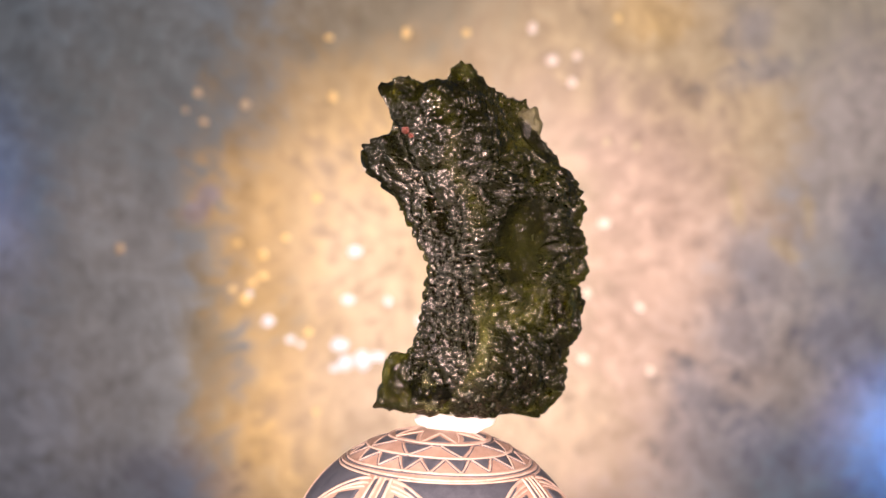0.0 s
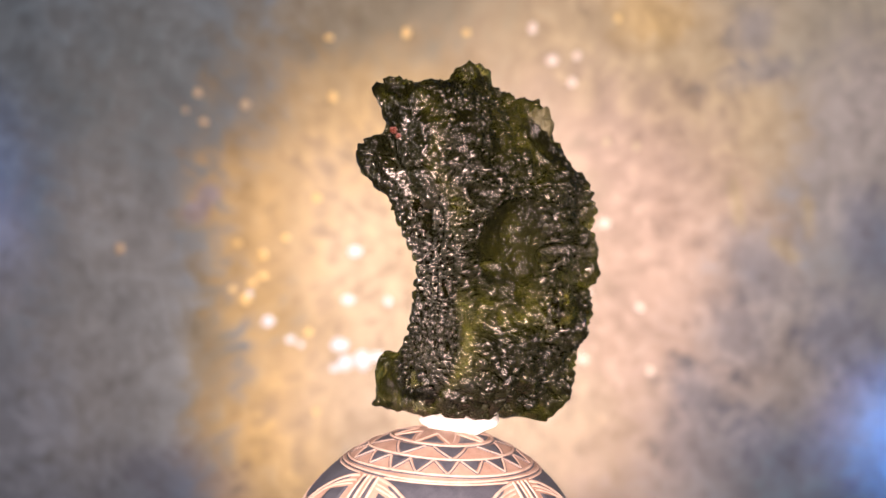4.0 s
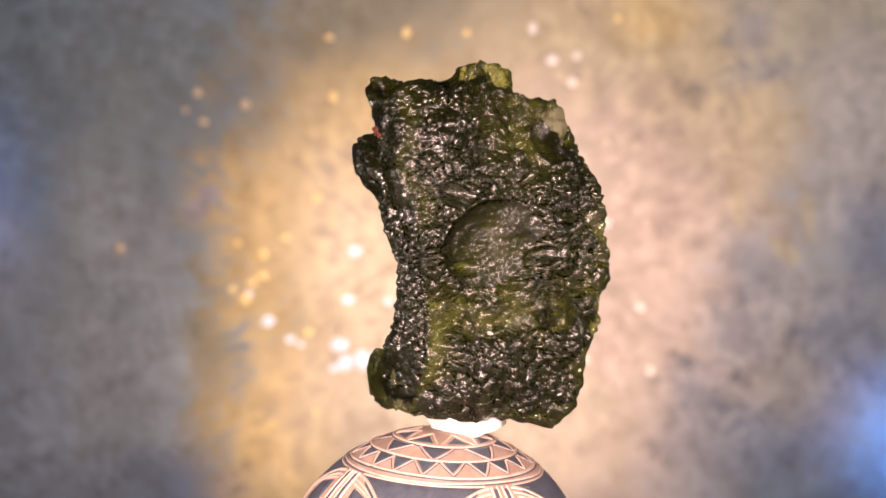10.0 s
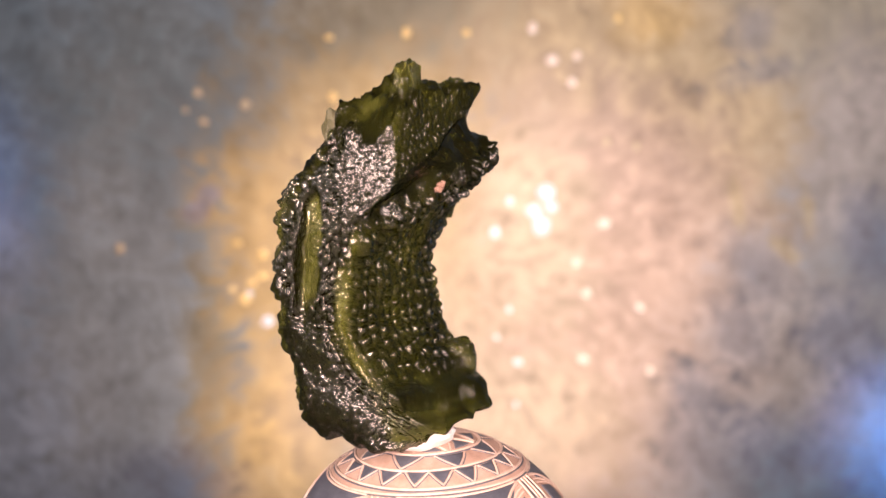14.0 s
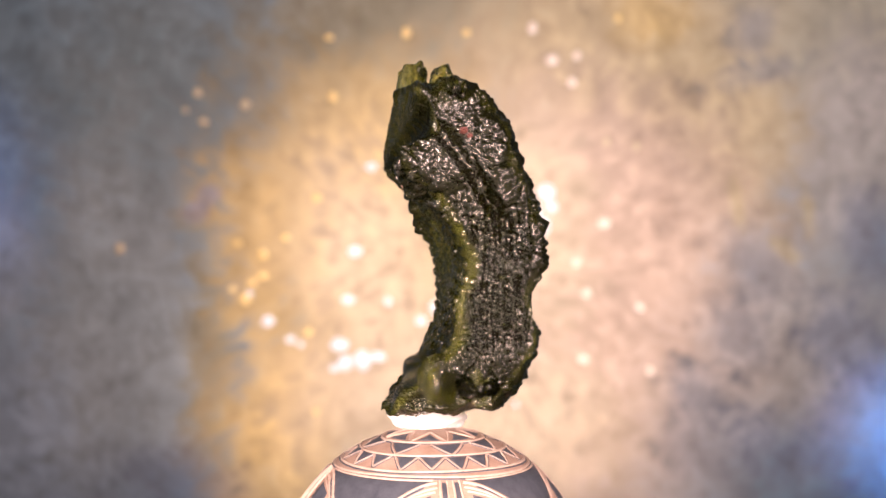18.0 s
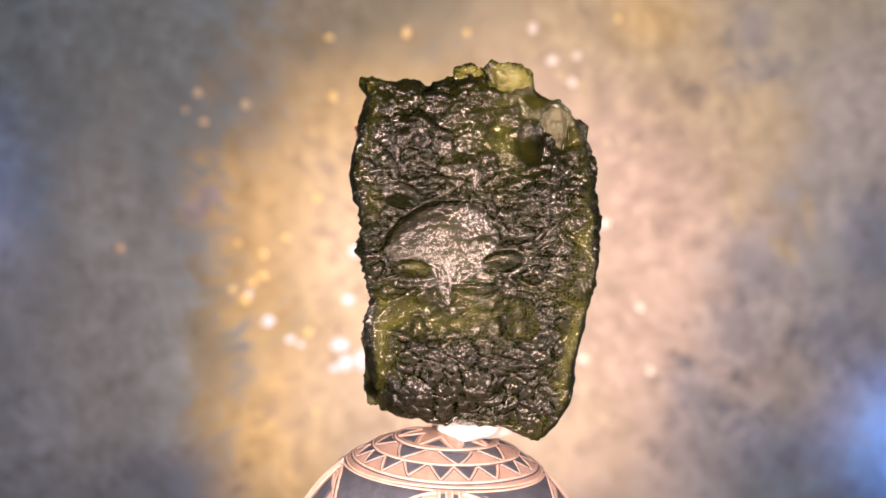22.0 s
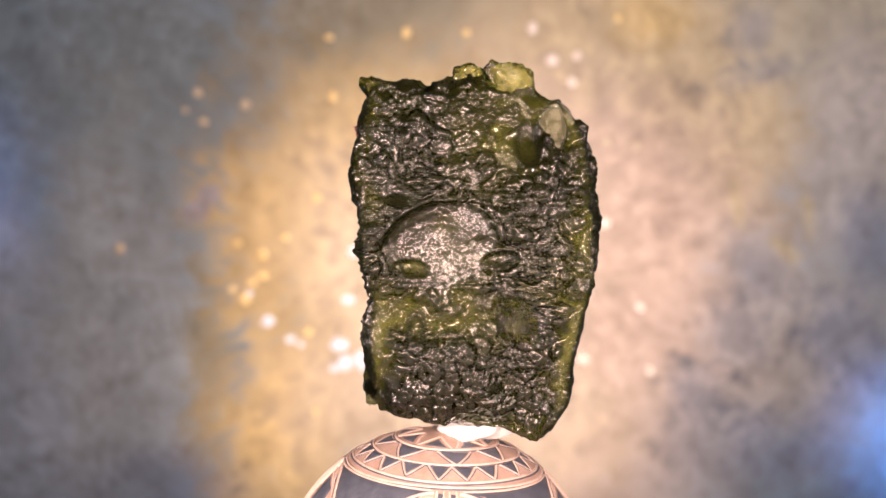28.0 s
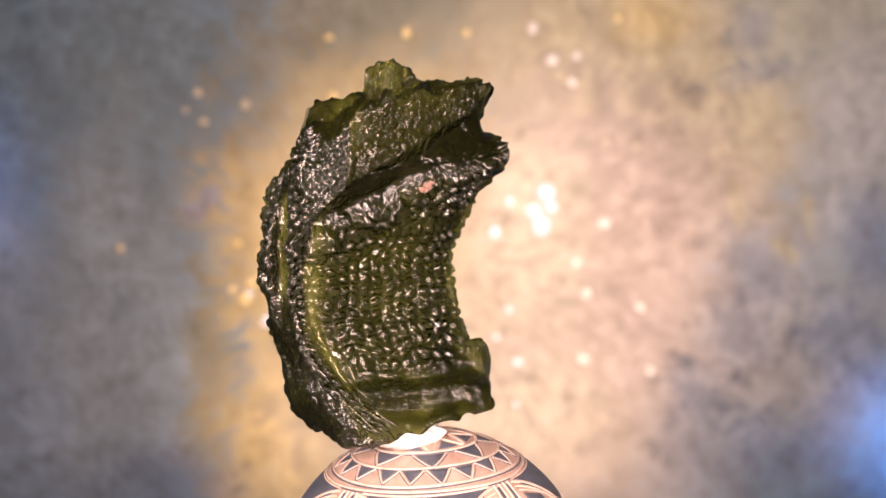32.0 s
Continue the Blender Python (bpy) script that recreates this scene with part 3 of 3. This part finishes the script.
    for spot in ((0.006, -0.090, 0.035, 0.026, 0.0068, -0.25), (0.024, -0.1045, 0.012, 0.006, 0.005, 0.1), (-0.029, -0.099, 0.012, 0.0065, 0.005, -0.2),
                 (0.021, -0.143, 0.0065, 0.013, 0.006, 0.0), (0.03, -0.06, 0.012, 0.008, 0.004, 0.3), (-0.05, -0.03, 0.009, 0.014, 0.004, 0.2)):
        depth, mask = hollow(*spot)
        d -= back * depth
        smooth_spots = np.maximum(smooth_spots, mask * back)
    billow = np.abs(soft_noise(p * np.array([0.8, 1, 1.2]) + 0.004 * np.stack([n2, n3, n2 * n3], -1), 0.0085, 42)) + 0.5 * np.abs(soft_noise(p, 0.0045, 43))
    shelf = soft_noise(p * np.array([0.55, 1, 1.3]), 0.011, 44)
    small_zone = step(-0.02, -0.05, fx)
    d -= smooth_spots * 0.95 * (0.0030 * n1 + 0.0014 * n2 + 0.0020 * n3)
    d += back * (1 - 0.85 * smooth_spots) * (0.0022 * (pits - 0.6) * (1 - 0.3 * small_zone) + 0.0030 * (billow - 0.45) + 0.0022 * shelf + 0.0005 * (small - 0.6))
    # knobs along the long edges
    edge = np.exp(-((np.abs(lx) - np.abs(ly)) / 0.22) ** 2).repeat(len(rows), 0).reshape(-1) * calm
    knobs = cell_noise(p * np.array([1, 1, 0.9]), 0.0125, 31, 0.3)
    d += edge * (0.0052 - 0.0030 * step(0.0, 0.03, fx)) * (knobs - 0.5) * step(0.1, -0.2, nrm[:, 1] * -1)
    # rims: knuckles, a long slot on one rim, a slanting groove on the other
    minus = step(0.3, 0.7, -nrm[:, 0])
    plus = step(0.3, 0.7, nrm[:, 0])
    knuckles = cell_noise(p * np.array([1, 1, 0.8]), 0.019, 12, 0.5)
    beads = cell_noise(p * np.array([1, 1, 0.85]), 0.0056, 21, 0.5)
    grit = cell_noise(p, 0.0036, 22, 0.3)
    d += rim * calm * (1 - plus) * (1 - 0.7 * step(-0.12, -0.14, fz)) * (0.0028 * (knuckles - 0.6) + 0.0017 * (beads - 0.6))
    upper = step(-0.075, -0.05, fz)
    d += facet * (0.00035 * (grit - 0.6) * (0.4 + 0.6 * upper) + 0.0017 * (beads - 0.6) * (1 - upper))
    d += rim * plus * (0.0022 * (knuckles - 0.6) + 0.0007 * (small - 0.6) + 0.0012 * (beads - 0.6) * step(-0.06, -0.09, fz))
    rows_up = np.sin((p[:, 1] + 0.001 * n2) * 2 * np.pi / 0.0068) + 0.5 * np.sin((fz + 0.3 * p[:, 1]) * 2 * np.pi / 0.0055)
    d += rim * plus * 0.0011 * rows_up * step(-0.055, -0.08, fz) * step(-0.165, -0.15, fz)
    slot_y = p[:, 1] - 0.0495 + 0.12 * (fz + 0.098) + 0.0015 * n2 + 0.0008 * soft_noise(p, 0.005, 41)
    slot = step(1.4, 0.5, (slot_y / 0.0074) ** 2 + ((fz + 0.100) / 0.044) ** 4) * minus * (1 - 0.6 * step(-0.115, -0.14, fz))
    d = d * (1 - 0.9 * slot) - slot * (0.0065 + 0.0015 * np.clip(0.5 + slot_y / 0.020, 0, 1))
    blister = np.hypot(p[:, 1] - 0.031, fz + 0.036)
    d -= minus * (0.0022 * step(0.0022, 0.0006, np.abs(blister - 0.0048)) - 0.0012 * step(0.0035, 0.001, blister))
    # beaded curved ridges at the lower end of that rim
    along = 0.661 * fx - 0.75 * p[:, 1]
    arc = along + 0.085 - 0.030 * (np.clip(-0.12 - fz, 0, 1) / 0.065) ** 2
    arc_zone = step(0.35, 0.6, -0.75 * nrm[:, 0] - 0.661 * nrm[:, 1]) * step(-0.11, -0.128, fz)
    bead = 0.8 + 0.3 * np.sin((fz + 0.5 * fx + 0.0012 * n2) * 2 * np.pi / 0.0052) + 0.25 * n2
    d += arc_zone * (0.0024 * step(0.003, 0.0008, np.abs(arc)) * bead + 0.0016 * step(0.0026, 0.0008, np.abs(arc + 0.0065)) * bead
                     - 0.0030 * step(0.0035, 0.001, np.abs(arc - 0.0062)))
    cut = step(0.0095, 0.0005, np.abs(p[:, 1] + 0.003 + 0.65 * (fz + 0.03))) * step(-0.012, -0.022, fz) * step(-0.088, -0.078, fz) * plus
    d -= 0.0075 * cut
    d += (1 - 0.7 * slot) * (1 - 0.3 * smooth_spots) * (0.0004 * soft_noise(p, 0.0035, 13) + 0.0002 * soft_noise(p, 0.0018, 14))
    # broken upper and lower ends
    top = step(0.93, 1.0, share + 0 * x).reshape(-1)
    end = step(0.05, 0.0, share + 0 * x).reshape(-1)
    p2 = p + nrm * d[:, None]
    jag = soft_noise(np.stack([fx, p[:, 1], 0 * fx], -1), 0.016, 15) + 0.6 * soft_noise(np.stack([fx, p[:, 1], 0 * fx], -1), 0.007, 16)
    p2[:, 2] += top * (0.007 - 0.004 * step(0.01, 0.03, fx)) * jag - end * 0.004 * jag
    p2[:, 2] += LIFT
    # path through the glass, for its tint, with the groove's shade put in as thickness
    inner = np.clip(1 - np.abs(lx * shrink) ** 5.1, 0, 1) ** (1 / 5.1) + 0 * share
    across = np.clip(1 - np.abs(ly * shrink) ** 5.1, 0, 1) ** (1 / 5.1) + 0 * share
    facing = np.abs(nrm[:, 1]).reshape(x.shape)
    th = (2 * b * inner * facing + 2 * a * across * (1 - facing)) * (1 - 0.6 * np.exp(-((np.abs(lx) - np.abs(ly) - 0.1) / 0.28) ** 2))
    near_end = np.minimum((1 - share) * 0.4 + 0.034, share * 0.4 + 0.030) * (0.35 + 0.65 * shrink)
    th = np.minimum(th, near_end * 1.4).reshape(-1) + d * 3.4
    toe = step(-0.140, -0.152, fz) * step(0.008, 0.018, along)
    # the groove term is no real path: it paints the front groove's shade
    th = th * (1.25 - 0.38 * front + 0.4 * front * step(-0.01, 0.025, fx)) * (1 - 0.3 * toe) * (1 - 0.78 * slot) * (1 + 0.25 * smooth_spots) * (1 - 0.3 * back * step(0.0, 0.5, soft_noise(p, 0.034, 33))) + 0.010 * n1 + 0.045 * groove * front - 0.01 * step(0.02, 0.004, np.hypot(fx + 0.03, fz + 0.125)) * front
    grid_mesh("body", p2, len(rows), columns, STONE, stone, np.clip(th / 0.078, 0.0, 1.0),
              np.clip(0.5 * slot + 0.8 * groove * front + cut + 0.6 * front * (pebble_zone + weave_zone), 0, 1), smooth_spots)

    def chip(x0, y0, z0, rx, ry, rz, seed, tilt=0.0, thin=0.12, mat=CHIP, name="chip", label="thin pale green translucent chip", lumpy=1.0):
        bm = bmesh.new()
        bmesh.ops.create_icosphere(bm, subdivisions=4, radius=1.0)
        pts = np.array([v.co for v in bm.verts])
        faces = [tuple(v.index for v in f.verts) for f in bm.faces]
        bm.free()
        q = np.sign(pts) * np.abs(pts) ** 0.75
        q = q * (1 + lumpy * (0.30 * soft_noise(pts, 0.9, seed) + 0.2 * soft_noise(pts, 0.4, seed + 1) + 0.1 * soft_noise(pts, 0.2, seed + 2) + 0.05 * soft_noise(pts, 0.1, seed + 4)))[:, None]
        q[:, 0] += 0.25 * q[:, 2] * math.sin(seed)
        q = q * np.array([rx, ry, rz])
        c, s = math.cos(tilt), math.sin(tilt)
        q = np.stack([q[:, 0] * c - q[:, 1] * s + x0, q[:, 0] * s + q[:, 1] * c + y0, q[:, 2] + z0 + LIFT], -1)
        mesh = bpy.data.meshes.new(name)
        mesh.from_pydata((q * U).tolist(), [], faces)
        layer = mesh.attributes.new("thickness", "FLOAT", "POINT")
        layer.data.foreach_set("value", np.clip(thin + 0.22 * soft_noise(pts, 0.6, seed + 3) + 0.25 * pts[:, 0] ** 2, 0, 1).astype(np.float32))
        mesh.materials.append(mat)
        mesh.shade_flat()
        ob = new(name, mesh)
        ob.parent = stone
        tagged(ob, label)

    chip(-0.049, 0.002, 0.006, 0.016, 0.007, 0.015, 21, 0.1, 0.14, MILKY)
    chip(-0.020, 0.012, 0.003, 0.010, 0.008, 0.013, 25, -0.2, 0.08)
    chip(-0.003, 0.010, 0.000, 0.011, 0.009, 0.008, 29, 0.3, 0.4)
    chip(0.034, -0.002, 0.001, 0.011, 0.009, 0.010, 33, 0.2, 0.22)
    chip(-0.066, 0.038, -0.024, 0.0075, 0.008, 0.014, 53, 0.2, 0.05, CLOUDY, label="cloudy pale green patch near the upper rim")
    chip(0.040, 0.0175, -0.181, 0.006, 0.006, 0.013, 41, 0.1, -0.15, MILKY, label="pale green translucent flake at the lower rim")
    chip(0.030, -0.006, -0.176, 0.011, 0.013, 0.016, 85, 0.15, 0.08, MILKY, label="large pale yellow-green translucent flake", lumpy=0.6)
    chip(0.028, 0.018, -0.182, 0.013, 0.015, 0.010, 45, 0.4, 0.5, label="green flake at the lower rim")
    chip(-0.037, 0.072, -0.135, 0.012, 0.008, 0.012, 69, 0.2, 0.2, label="olive translucent knob on the pitted face")
    chip(0.0465, 0.028, -0.034, 0.006, 0.004, 0.003, 73, 0.2, 0.0, label="pale glinting chip")
    for dy, dz, size, seed in ((0.0, 0.0, 0.0022, 77), (0.004, -0.003, 0.0016, 81)):
        chip(0.0483, 0.003 + dy, -0.022 + dz, size, size, size, seed, 0.0, 0.3, RED_SPOT, "mineral_spot", "small rusty red mineral spot")
    for dx, dz, size, seed in ((0.0, 0.0, 0.0032, 49), (0.0042, 0.0022, 0.0026, 57), (-0.0040, -0.0024, 0.0026, 61), (0.0085, 0.0046, 0.0022, 65), (0.0125, 0.0062, 0.0016, 67)):
        chip(-0.0215 + dx, -0.0105, -0.0565 + dz, size * 0.75, size, size * 0.65, seed, 0.0, 0.3, INCLUSION, "mineral_crust", "small rusty pink mineral crust in a pit")
    return stone


build_room()
build_table()
build_backdrop()
ball = build_ball()
putty = build_putty()
stone = build_stone()


def motions():
    """Stone, putty and ball turn together on the display."""
    rows = [(k / 5, pose(0, 0, 0, 0, 0, turn_at(k / 5))) for k in range(161)]
    for thing in (ball, putty, stone):
        walk(thing, rows)


motions()
